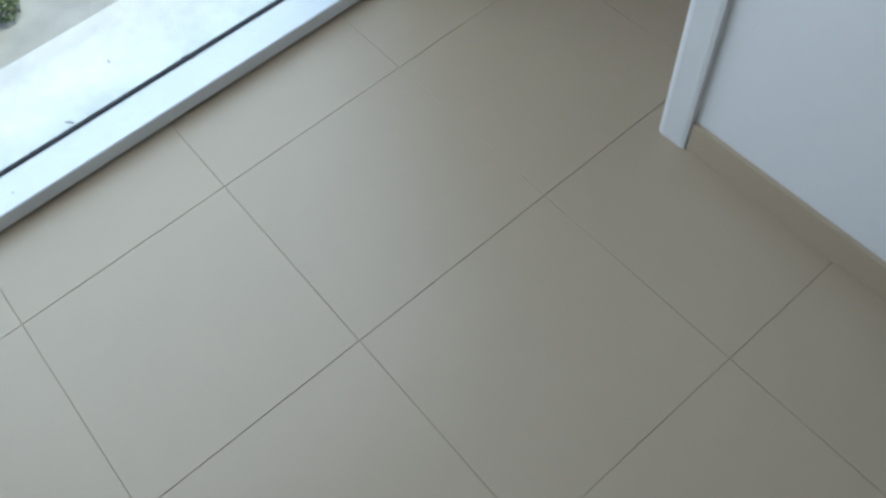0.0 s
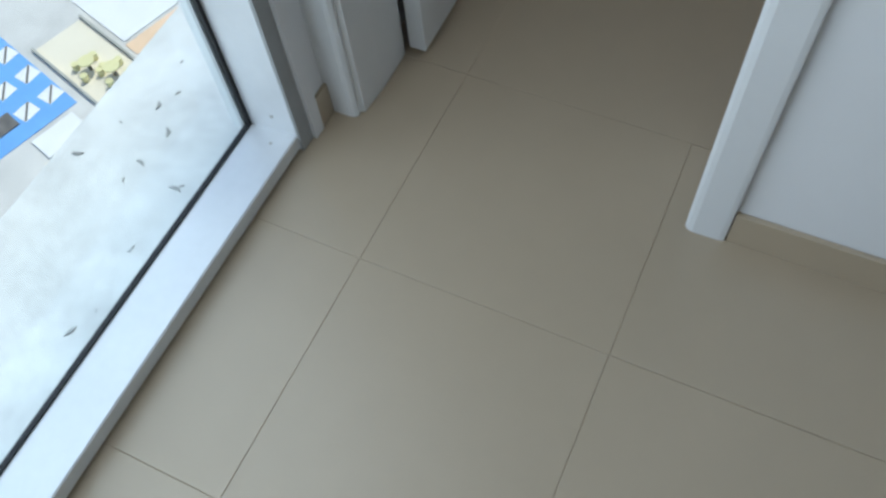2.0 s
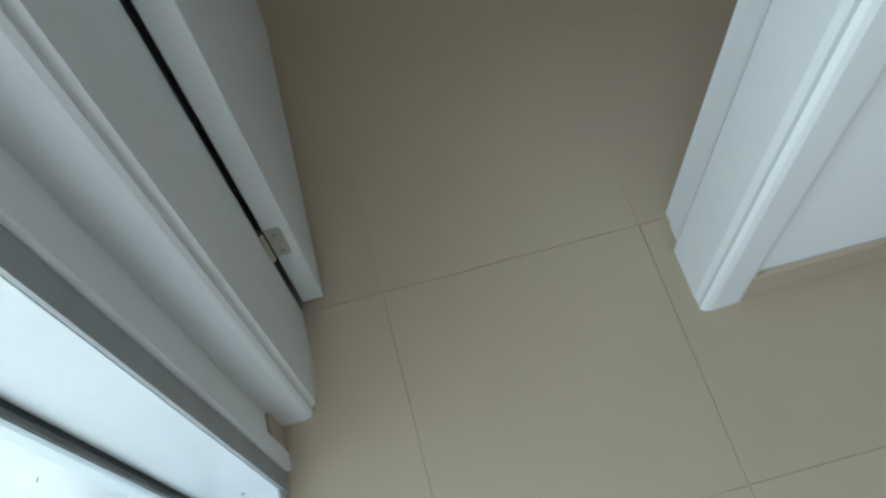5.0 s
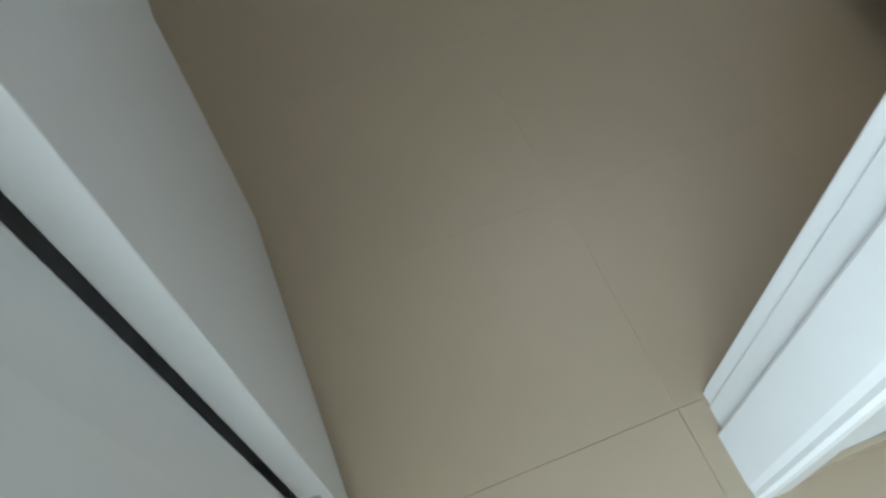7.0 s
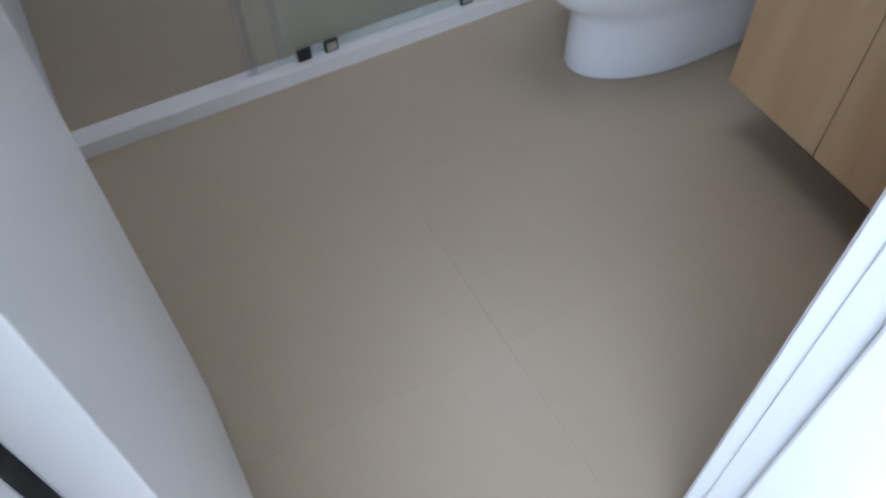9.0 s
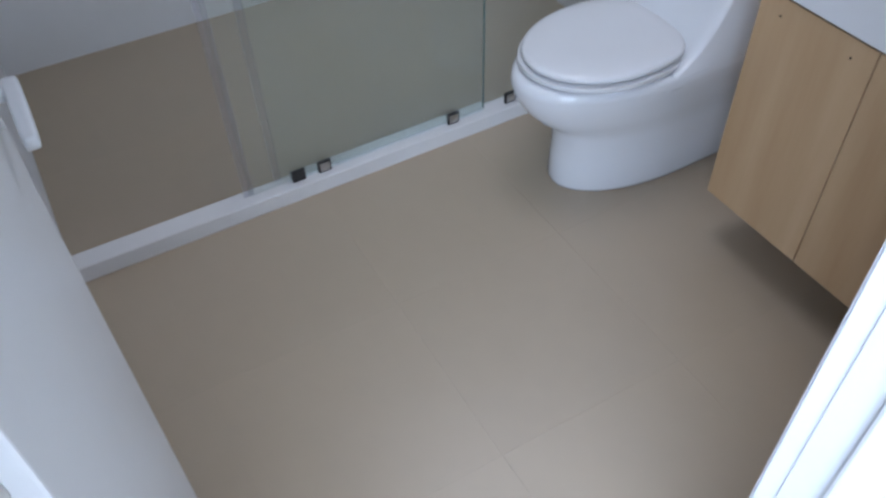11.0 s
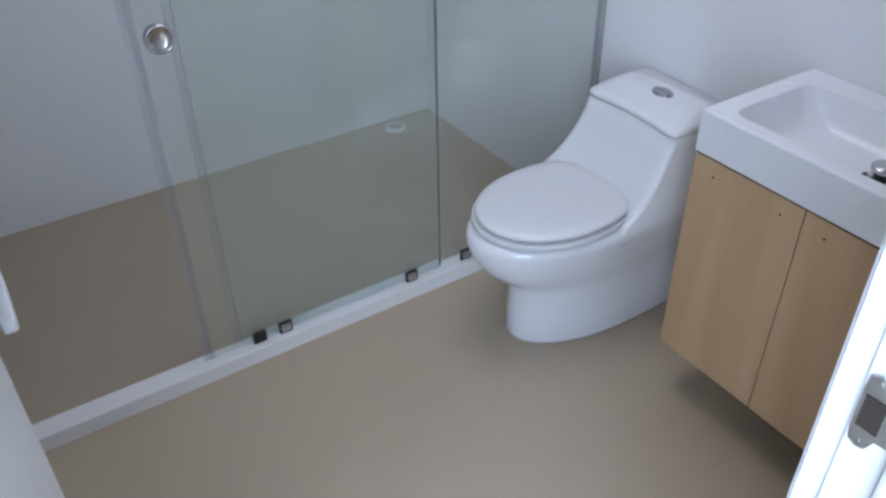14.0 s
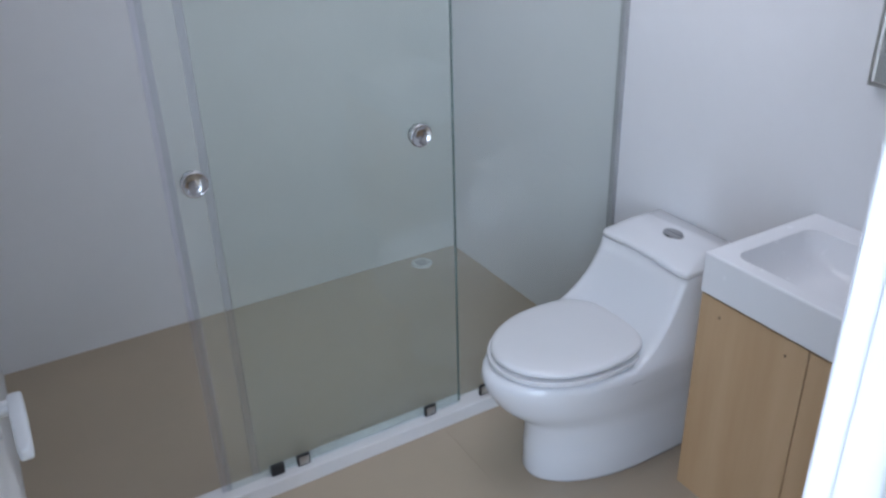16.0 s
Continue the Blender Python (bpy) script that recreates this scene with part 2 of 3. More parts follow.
# ---- door frame ----
frame_ob = tagged(new("door_frame"), "white lacquered wooden door frame with rounded casing", "door frame", kind="structure")
for side, x, s in (("left", XL, -1), ("right", XR, 1)):
    casing = [(x, YD0 + 0.006), (x - 0.002 * s, YD0 - 0.004), (x + 0.004 * s, YD0 - 0.011), (x + 0.014 * s, YD0 - 0.014), (x + 0.066 * s, YD0 - 0.013),
              (x + 0.075 * s, YD0 - 0.011), (x + 0.077 * s, YD0 - 0.008), (x + 0.077 * s, YD0 + 0.0036), (x + 0.02 * s, YD0 + 0.0036), (x + 0.02 * s, YD0 + 0.006)]
    part("casing", extrude_profile(casing, "z", 0.0, DH + 0.07), TRIM, frame_ob)
    lip = YD1 - 0.007
    jamb = [(x, YD0 + 0.006), (x + 0.010, YD0 + 0.012), (x + 0.0165, YD0 + 0.09), (x + 0.0165, lip - 0.008), (x + 0.0145, lip - 0.002), (x + 0.009, lip), (x - 0.019, lip), (x - 0.019, YD0 + 0.006)] if s < 0 else [(x, YD0 + 0.006), (x - 0.003 * s, YD0 + 0.02), (x - 0.003 * s, YD0 + 0.120), (x - 0.001 * s, YD0 + 0.125), (x + 0.010 * s, YD0 + 0.127), (x + 0.010 * s, YD1 - 0.035),
            (x + 0.014 * s, YD1 - 0.033), (x + 0.012 * s, lip), (x + 0.019 * s, lip), (x + 0.019 * s, YD0 + 0.006)]
    part("jamb", extrude_profile(jamb, "z", 0.0, DH), TRIM, frame_ob)
part("head", block((XL - 0.019, XR + 0.019, YD0 + 0.006, YD1, DH, DH + 0.02)), TRIM, frame_ob)
part("head_casing", block((XL + 0.002, XR - 0.002, YD0 - 0.013, YD0 + 0.0036, DH + 0.004, DH + 0.07)), TRIM, frame_ob)
plate = part("strike_plate", extrude_profile([(YD0 + 0.150 + 0.022 * c, 1.145 + 0.046 * z) for c, z in
             ((-1.2, -0.55), (-0.2, -0.62), (0.1, -0.95), (0.5, -1), (0.9, -0.9), (1, -0.6), (1, 0.6), (0.9, 0.9), (0.5, 1), (0.1, 0.95), (-0.2, 0.62), (-1.2, 0.55))], "x", XR + 0.0065, XR + 0.0105), STEEL, frame_ob, "brushed steel strike plate")
part("latch_hole", block((XR + 0.0055, XR + 0.008, YD0 + 0.146, YD0 + 0.168, 1.125, 1.165)), DARK, plate)
for z in (1.107, 1.183):
    part("screw", tube(0.004, 0.003, 0.003, Matrix.Translation((XR + 0.0055, YD0 + 0.161, z)) @ Matrix.Rotation(radians(90), 4, "Y"), 10), STEEL, plate)

# ---- open door ----
door = tagged(new("door"), "white painted door standing open along the bathroom wall", "door")
part("leaf", block((-0.042, 0.0, 0.0, 0.716, 0.012, DH - 0.01)), DOOR, door, bevel=0.0025)
for z in (0.258, 1.36, 1.85):
    hinge = part("hinge", extrude_profile([(-0.040 + 0.026 * c, z + 0.045 * q) for c, q in ((0, -1), (0.75, -1), (1, -0.85), (1, 0.85), (0.75, 1), (0, 1))], "y", -0.0022, 0.0004), STEEL, door, "dull steel hinge")
    part("knuckle", tube(0.006, 0.006, 0.09, Matrix.Translation((-0.048, -0.005, z)), 12), STEEL, hinge)
    part("frame_leaf", block((-0.0545, -0.0525, -0.036, -0.008, z - 0.045, z + 0.045)), STEEL, hinge)
    for q in (-0.028, 0.028):
        part("screw", tube(0.004, 0.003, 0.0015, Matrix.Translation((-0.026, -0.0026, z + q)) @ Matrix.Rotation(radians(90), 4, "X"), 10), CHROME, hinge)
HZ = 1.14
handle = part("lever_handle", block((0.0, 0.009, 0.628, 0.682, HZ - 0.027, HZ + 0.027)), ALU, door, "satin metal lever handle", bevel=0.002)
part("neck", tube(0.010, 0.010, 0.024, Matrix.Translation((0.018, 0.655, HZ)) @ Matrix.Rotation(radians(90), 4, "Y"), 20), ALU, handle, smooth=False)
part("lever", loft([[(0.031 + 0.010 * math.copysign(abs(math.cos(a)) ** 0.45, math.cos(a)) * w, y, HZ + 0.012 * math.copysign(abs(math.sin(a)) ** 0.45, math.sin(a)) * w) for a in [2 * math.pi * k / 16 for k in range(16)]] for y, w in ((0.672, 0.5), (0.668, 0.95), (0.62, 1.0), (0.56, 0.9), (0.545, 0.8), (0.542, 0.4))]), ALU, handle, smooth=True)
door.matrix_basis = pose(-0.111, 0.537, 0.0, 0, 0, 0.4)

# ---- window ----
window = tagged(new("window_1"), "floor-length window with pale aluminium frame and black gasket", "window", kind="structure")
part("bottom_rail", extrude_profile([(XW - 0.014, -0.0015), (XW - 0.014, 0.008), (XW - 0.001, 0.009), (XW, 0.011), (XW - 0.001, 0.040), (XW - 0.001, 0.044), (XW - 0.004, 0.047), (-0.362, 0.036), (-0.362, -0.0015)], "y", -1.81, 0.19), ALU, window)
part("jamb_profile", block((-0.42, XW, 0.19, 0.2195, 0.0, 2.25)), ALU, window, bevel=0.001)
# Strip coloured to look like the shaded face beside the jamb.
part("jamb_edge", block((XW + 0.0005, XW + 0.006, 0.191, 0.2295, 0.0, 2.25)), FRAME_SHADE, window, "grey strip with the frame's shade in its colour")
part("far_jamb_profile", block((-0.42, XW, -1.858, -1.81, 0.0, 2.25)), ALU, window)
part("top_rail", block((-0.42, XW, -1.81, 0.19, 2.20, 2.248)), ALU, window)
part("gasket", block((-0.374, -0.3625, -1.81, 0.1895, -0.001, 0.040), (-0.374, -0.3625, 0.180, 0.1895, 0.040, 2.20)), RUBBER, window)
part("outer_rail", block((-0.386, -0.3745, -1.81, 0.1895, -0.06, 0.014), (-0.384, -0.3745, 0.178, 0.1895, 0.014, 2.20)), ALU_EDGE, window)
pane = part("pane", block((-0.372, -0.366, -1.81, 0.18, 0.03, 2.205)), PANE, window)
pane.visible_shadow = False
for y, z in ((0.155, 0.0435), (-0.9, 0.0435)):
    part("screw", tube(0.0045, 0.0035, 0.003, Matrix.Translation((-0.292, y, z - 0.001)), 10), STEEL, window)
part("screw", tube(0.0045, 0.0035, 0.003, Matrix.Translation((-0.297, 0.1888, 0.09)) @ Matrix.Rotation(radians(90), 4, "X"), 10), STEEL, window)

# ---- outside ----
ledge = structure("ledge", block((-0.855, -0.388, -6.0, 6.0, -0.28, -0.10)), LEDGE, "weathered white concrete ledge outside the window", bevel=0.006)
structure("facade", block((-0.62, -0.47, -6, 6, -28, -0.281)), LEDGE, "outer wall of the building below the ledge")


def fleck(x, y, size, turn, curl):
    """A dry leaf fragment or crumb lying on the ledge."""
    bm = bmesh.new()
    n = 7
    low, top = [], []
    for k in range(n):
        u = k / (n - 1) * 2 - 1
        w = size * 0.11 * (1 - u * u) + size * 0.03
        low.append((u * size * 0.5, -w + curl * size * u * u, 0.0))
        top.append((u * size * 0.5, w + curl * size * u * u, 0.0))
    ring = low + top[::-1]
    bm.free()
    bm = loft([[(a, b, 0.0) for a, b, _ in ring], [(a * 0.9, b * 0.9 + 0.0005, 0.002 + size * 0.08 * random.random()) for a, b, _ in ring]])
    ob = mesh_object("leaf_fragment", bm, STAIN)
    ob.matrix_basis = pose(x, y, -0.0998, 0, 0, turn)
    return tagged(ob, "small dry grey fragment lying on the white ledge", "debris", group="debris on the ledge")


for k, (fx, fy) in enumerate(((-0.80, 0.03), (-0.68, 0.28), (-0.70, 0.23), (-0.76, 0.15), (-0.52, -0.14), (-0.52, -0.35), (-0.65, 0.01), (-0.64, 0.07), (-0.51, 0.05), (-0.73, 0.37), (-0.63, 0.17), (-0.66, -0.52), (-0.54, -0.70), (-0.52, -0.13), (-0.50, -0.29), (-0.52, 0.04))):
    fleck(fx, fy, (0.032, 0.018, 0.028, 0.014, 0.012)[k % 5], k * 47 + 15, (0.14, -0.05, 0.22, -0.16)[k % 4])
ground = structure("ground", block((-160, 60, -120, 160, -28.4, -28.0)), ASPHALT, "pale grey paved ground far below the window")
UX, UY = Vector((0.29, 0.957)), Vector((0.957, -0.29))


def patch(name, cu, cv, lu, lv, top, mat, label, turn=0.0, thick=0.03):
    """A rectangular painted or paved patch on the court's own axes, centred at cu, cv from the court's origin."""
    ob = structure(name, block((-lu / 2, lu / 2, -lv / 2, lv / 2, -thick, 0)), mat, label)
    c = Vector((-31.8, 8.3)) + UX * cu + UY * cv
    ob.matrix_basis = pose(c.x, c.y, -28.0 + top, 0, 0, 73.1 + turn)
    return ob


patch("blue_court", 2.35, -5.2, 9.1, 13.6, 0.04, BLUE, "bright blue painted play court", thick=0.05)
for a in range(2):
    for b in range(6):
        patch("planting_bed", a * 3.05 + (0.12 if b % 2 else 0), -b * 1.95, 2.5, 1.1, 0.10, GRAVEL, "dark grey gravel bed in the blue court", thick=0.07)
for a in range(2):
    for b in range(6):
        sq = patch("white_mark", 4.95 + a * 1.4, 0.15 - b * 2.05, 0.95, 0.95, 0.05, WHITE, "white square court marking with a dark diagonal bar", turn=8)
        bar = part("diagonal_bar", block((-0.6, 0.6, -0.05, 0.05, 0.001, 0.03)), GRAVEL, sq)
        bar.rotation_euler = (0, 0, radians(45))
patch("white_slab", 5.2, 2.75, 2.3, 1.5, 0.12, WHITE, "white concrete slab beside the blue court", thick=0.1)
patch("cream_court", 8.9, -0.1, 2.85, 5.8, 0.03, CREAM, "cream play area with low kerbs")
patch("kerb", 8.9, 2.86, 2.95, 0.12, 0.2, BLUE, "low blue kerb round the play area", thick=0.18)
for u in (7.45, 10.4):
    patch("kerb", u, 1.2, 0.12, 8.6, 0.2, ROADM, "low grey kerb round the play area", thick=0.18)
patch("pink_court", 8.9, 4.6, 2.75, 3.2, 0.05, PINK, "pink paved play area")
patch("cream_court", 5.5, 4.7, 3.6, 2.3, 0.05, CREAM, "cream paved play area")
patch("kerb", 5.5, 5.92, 3.6, 0.1, 0.15, ROADM, "low grey kerb round the play area", thick=0.14)
patch("pink_court", 4.6, 7.4, 5.6, 2.8, 0.04, PINK, "pink paved play area")
patch("terracotta_court", 12.95, 4.7, 4.5, 8.5, 0.05, TERRA, "pale terracotta paved square")
patch("terracotta_joint", 13.4, 4.6, 0.07, 8.4, 0.056, PINK, "pink joint line in the terracotta square", thick=0.02)
patch("white_walk", 13.0, -4.2, 4.4, 8.8, 0.05, WHITE, "white concrete walkway")
patch("planting_strip", 15.4, 5.4, 0.5, 6.0, 0.12, GRASS, "pale yellow-green planting strip beside the road", thick=0.1)
patch("asphalt_road", 20.2, 2.0, 9.2, 40.0, 0.02, ROADM, "grey asphalt road beyond the square")
patch("car_park", -6.6, -4.0, 8.4, 20.0, 0.02, ROADM, "dark grey asphalt car park beside the blue court")


def spring_rider(cu, cv, mat):
    """A small play table with two round seats on posts."""
    c = Vector((-31.8, 8.3)) + UX * cu + UY * cv
    ob = tagged(new("play_table"), "small pale play table with round seats on the cream court", "play equipment", group="play equipment")
    part("top", tube(0.42, 0.40, 0.06, Matrix.Translation((0, 0, 0.62)), 20), mat, ob)
    part("post", tube(0.10, 0.07, 0.6, Matrix.Translation((0, 0, 0.3)), 12), GRAVEL, ob)
    for k in range(4):
        a = k * math.pi / 2
        part("stool", tube(0.17, 0.19, 0.38, Matrix.Translation((0.72 * math.cos(a), 0.72 * math.sin(a), 0.19)), 14), mat, ob)
    ob.matrix_basis = pose(c.x, c.y, -27.97, 0, 0, 20)


spring_rider(8.6, 0.4, YELLOW)
spring_rider(9.2, 1.7, YELLOW)


def shrub(x, y, r):
    """A low shrub of many small leaves round short stems."""
    rng = random.Random(int(x * 100))
    ob = tagged(new("shrub"), "low green shrub beside the paved square", "shrub", group="shrubs by the square")
    stem = bmesh.new()
    for k in range(5):
        a = k * 1.26
        bmesh.ops.create_cone(stem, cap_ends=True, segments=6, radius1=0.04, radius2=0.015, depth=r, matrix=Matrix.Translation((0.2 * r * math.cos(a), 0.2 * r * math.sin(a), r * 0.45)) @ Matrix.Rotation(0.5, 4, (math.sin(a), -math.cos(a), 0)))
    part("stems", stem, GRAVEL, ob)
    verts, faces = [], []
    for k in range(420):
        d = Vector((rng.gauss(0, 1), rng.gauss(0, 1), abs(rng.gauss(0, 0.8)))).normalized() * r * rng.uniform(0.55, 1.05)
        t1 = Vector((rng.gauss(0, 1), rng.gauss(0, 1), rng.gauss(0, 1))).normalized() * 0.13
        t2 = t1.cross(Vector((rng.gauss(0, 1), rng.gauss(0, 1), rng.gauss(0, 1)))).normalized() * 0.07
        c = d + Vector((0, 0, r * 0.3))
        b = len(verts)
        verts += [c - t1, c + t2, c + t1, c - t2]
        faces.append((b, b + 1, b + 2, b + 3))
    me = bpy.data.meshes.new("leaves")
    me.from_pydata([tuple(v) for v in verts], [], faces)
    me.materials.append(LEAF)
    lv = new("leaves", me)
    lv.parent = ob
    ob.matrix_basis = pose(x, y, -28.0)


for x, y, r in ((-29.6, 25.6, 0.9), (-30.6, 25.0, 0.8), (-32.5, 23.0, 0.9), (-31.0, 5.0, 0.5), (-41.5, 2.2, 1.0), (-39.5, 0.6, 0.9)):
    shrub(x, y, r)


def parked_car(x, y, turn, mat):
    """A small saloon seen from far above."""
    ob = tagged(new("car"), "small parked car on the grey paving below", "car", group="parked cars")
    body = [[(sx * lx, sy, z) for sx, sy in ((-1, -w), (1, -w), (1, w), (-1, w))] for lx, w, z in ((2.0, 0.80, 0.25), (2.1, 0.86, 0.5), (2.05, 0.84, 0.85), (1.9, 0.78, 0.92))]
    part("body", loft(body), mat, ob, bevel=0.05)
    part("cabin", loft([[(sx * lx - 0.15, sy, z) for sx, sy in ((-1, -w), (1, -w), (1, w), (-1, w))] for lx, w, z in ((1.25, 0.74, 0.92), (0.85, 0.62, 1.40))]), BLACK, ob)
    part("roof", block((-0.98, 0.68, -0.60, 0.60, 1.402, 1.44)), mat, ob)
    for sx in (-1.25, 1.25):
        for sy in (-0.82, 0.82):
            part("wheel", tube(0.31, 0.31, 0.2, Matrix.Translation((sx, sy, 0.31)) @ Matrix.Rotation(radians(90), 4, "X"), 16), RUBBER, ob)
    ob.matrix_basis = pose(x, y, -28.0, 0, 0, turn)


parked_car(-42.3, 3.4, 75, GRAVEL)
parked_car(-38.6, -2.4, 70, WHITE)
parked_car(-29.0, 27.6, 30, GRAVEL)
wire = bpy.data.curves.new("overhead_cable", "CURVE")
wire.dimensions, wire.bevel_depth = "3D", 0.03
ws = wire.splines.new("POLY")
ws.points.add(8)
for k, p in enumerate(ws.points):
    u = k / 8
    p.co = (-27.5 + 4.2 * u, 26.5 - 3.2 * u, -26.2 - 1.4 * u + 0.8 * (u - 0.5) ** 2, 1)
wire.materials.append(BLACK)
tagged(new("overhead_cable", wire), "thin black cable hanging over the road", "cable")

# ---- shower ----
structure("shower_curb", block((BX0, BX1, 2.073, 2.140, -0.002, 0.052)), CURB, "low white curb in front of the shower", bevel=0.004)
screen = tagged(new("shower_screen"), "greenish sliding glass shower screen with steel knobs", "shower screen")
door_pane = part("sliding_pane", block((0.316, 1.122, YG - 0.012, YG - 0.004, 0.0555, 1.95)), SHOWER, screen)
fixed_pane = part("fixed_pane", block((0.425, BX1 - 0.006, YG + 0.012, YG + 0.020, 0.054, 1.95)), SHOWER, screen)
part("wall_channel", block((BX1 - 0.016, BX1 - 0.001, YG + 0.004, YG + 0.028, 0.053, 1.97)), ALU_EDGE, screen)
part("left_channel", block((BX0 + 0.001, BX0 + 0.012, YG - 0.008, YG + 0.010, 0.053, 1.97)), ALU, screen)
part("top_rail", block((BX0 + 0.013, BX1 - 0.017, YG - 0.014, YG + 0.026, 1.951, 1.99)), ALU, screen)
for x in (0.372, 1.004):
    knob = part("knob", loft([[(x + r * math.cos(k * math.pi / 16), YG - d, 1.035 + r * math.sin(k * math.pi / 16)) for k in range(32)]
               for r, d in ((0.030, 0.0125), (0.030, 0.020), (0.033, 0.027), (0.0345, 0.034), (0.034, 0.038), (0.032, 0.0400), (0.0295, 0.0398), (0.027, 0.0375), (0.022, 0.0345), (0.015, 0.0322), (0.006, 0.0312))]), CHROME, door_pane, "round dished chrome knob", smooth=True)
    part("knob_collar", tube(0.022, 0.022, 0.004, Matrix.Translation((x, YG - 0.0018, 1.035)) @ Matrix.Rotation(radians(90), 4, "X"), 28), STEEL, knob)
for x, mat in ((0.472, BLACK), (0.556, STEEL), (1.006, STEEL), (1.222, STEEL)):
    clamp = part("clamp", block((x - 0.021, x + 0.021, YG - 0.022, YG - 0.0125, 0.0525, 0.092)), BLACK, screen, bevel=0.002)
    part("clamp_plate", block((x - 0.015, x + 0.015, YG - 0.0245, YG - 0.0221, 0.059, 0.086)), mat, clamp)
part("bottom_strip", block((0.45, 1.121, YG - 0.0035, YG - 0.0015, 0.0535, 0.083)), MILKY, screen)
part("bottom_guide", block((0.44, 1.121, YG - 0.0135, YG - 0.0025, 0.0525, 0.0550)), ALU, screen)
part("polished_edge", block((1.1222, 1.1252, YG - 0.012, YG - 0.004, 0.060, 1.95)), EDGE, screen)
part("seal", block((0.300, 0.330, YG - 0.0155, YG - 0.0125, 0.06, 1.95)), SEAL, screen)
part("fixed_edge", block((0.404, 0.4245, YG + 0.0125, YG + 0.0195, 0.054, 1.95)), SEAL, screen)
drain = tagged(new("floor_drain"), "small white round drain in the shower floor", "drain")
part("grate", tube(0.05, 0.046, 0.008, Matrix.Translation((1.555, 3.145, 0.003)), 28), SEAT, drain)
for i in range(5):
    part("slot", block((1.555 - 0.03, 1.555 + 0.03, 3.122 + i * 0.011, 3.125 + i * 0.011, 0.0065, 0.0078)), BLACK, drain)

# ---- toilet ----
TY = 1.762


def egg(xf, xr, hw, z, n=44, square=2.6, waist=0.55, yc=TY):
    """A horizontal ring, round in front (towards -x) and squarer behind."""
    cx = xf + (xr - xf) * waist
    ring = []
    for i in range(n):
        a = 2 * math.pi * i / n
        c, s = math.cos(a), math.sin(a)
        e = 2.0 if c < 0 else square
        px = math.copysign(abs(c) ** (2 / e), c)
        py = math.copysign(abs(s) ** (2 / e), s)
        ring.append((cx + px * ((cx - xf) if c < 0 else (xr - cx)), yc + hw * py, z))
    return ring


toilet = tagged(new("toilet"), "white one-piece porcelain toilet with closed lid", "toilet")


def tank_ring(z, xc, d, hw, r, arch=0.0, back=1.772, n=26):
    """A horizontal ring of the tank: flat back, front at xc with sides that sweep forward by d, rounded corners and a front edge arched upwards."""
    ring = [(back, TY - hw, z), (back, TY + hw, z), ((back + xc) / 2, TY + hw, z)]
    for i in range(n + 1):
        u = math.cos(math.pi * i / n)
        ring.append((xc - d * abs(u) ** 3 + r * abs(u) ** 14, TY + hw * u, z + arch * (1 - u * u)))
    ring.append(((back + xc) / 2, TY - hw, z))
    return ring


FOOT = TY - 0.012
part("pedestal", loft([egg(1.155, 1.775, 0.158, 0.0, square=6, yc=FOOT), egg(1.150, 1.775, 0.162, 0.012, square=6, yc=FOOT), egg(1.153, 1.775, 0.160, 0.10, square=6, yc=FOOT), egg(1.152, 1.775, 0.159, 0.190, square=6, yc=FOOT),
     egg(1.133, 1.775, 0.163, 0.222, square=6, yc=FOOT), egg(1.085, 1.775, 0.176, 0.256, square=6, yc=TY - 0.008), egg(1.048, 1.775, 0.190, 0.298, square=6, yc=TY - 0.004), egg(1.023, 1.775, 0.202, 0.342, square=6), egg(1.013, 1.775, 0.211, 0.378, square=6),
     egg(1.016, 1.775, 0.210, 0.398, square=6), egg(1.029, 1.775, 0.203, 0.408, square=6), egg(1.075, 1.775, 0.165, 0.409, square=6)]), PORCELAIN, toilet, smooth=True)
part("tank", loft([tank_ring(*v) for v in ((0.370, 1.450, 0.150, 0.2085, 0.07), (0.407, 1.462, 0.128, 0.207, 0.055), (0.427, 1.470, 0.088, 0.204, 0.04), (0.45, 1.482, 0.058, 0.200, 0.032), (0.478, 1.497, 0.038, 0.195, 0.028),
     (0.512, 1.513, 0.022, 0.190, 0.026), (0.555, 1.531, 0.012, 0.186, 0.025, 0.004), (0.595, 1.546, 0.005, 0.183, 0.022, 0.009), (0.633, 1.555, 0.0, 0.182, 0.020, 0.014), (0.635, 1.559, 0.0, 0.180, 0.020, 0.014))]), PORCELAIN, toilet, smooth=True)
tank_lid = part("tank_lid", loft([tank_ring(*v) for v in ((0.6352, 1.566, 0.0, 0.174, 0.020, 0.014), (0.6385, 1.566, 0.0, 0.174, 0.020, 0.014), (0.6386, 1.554, 0.0, 0.182, 0.020, 0.014), (0.6395, 1.552, 0.0, 0.183, 0.020, 0.014), (0.650, 1.553, 0.0, 0.182, 0.020, 0.013),
     (0.656, 1.558, 0.0, 0.179, 0.022, 0.012), (0.664, 1.580, 0.0, 0.170, 0.024, 0.010), (0.674, 1.610, 0.0, 0.160, 0.026, 0.006), (0.682, 1.635, 0.0, 0.150, 0.03, 0.002), (0.686, 1.650, 0.0, 0.140, 0.03, 0.0))]), PORCELAIN, toilet, smooth=True)
button = part("flush_button", tube(0.036, 0.033, 0.008, Matrix.Translation((1.672, 1.746, 0.6885)) @ Matrix.Diagonal((0.75, 1, 1, 1)), 28), CHROME, tank_lid, "oval chrome flush button", bevel=0.0015)
part("button_split", block((1.6715, 1.6725, 1.713, 1.779, 0.6922, 0.6929)), BLACK, button)
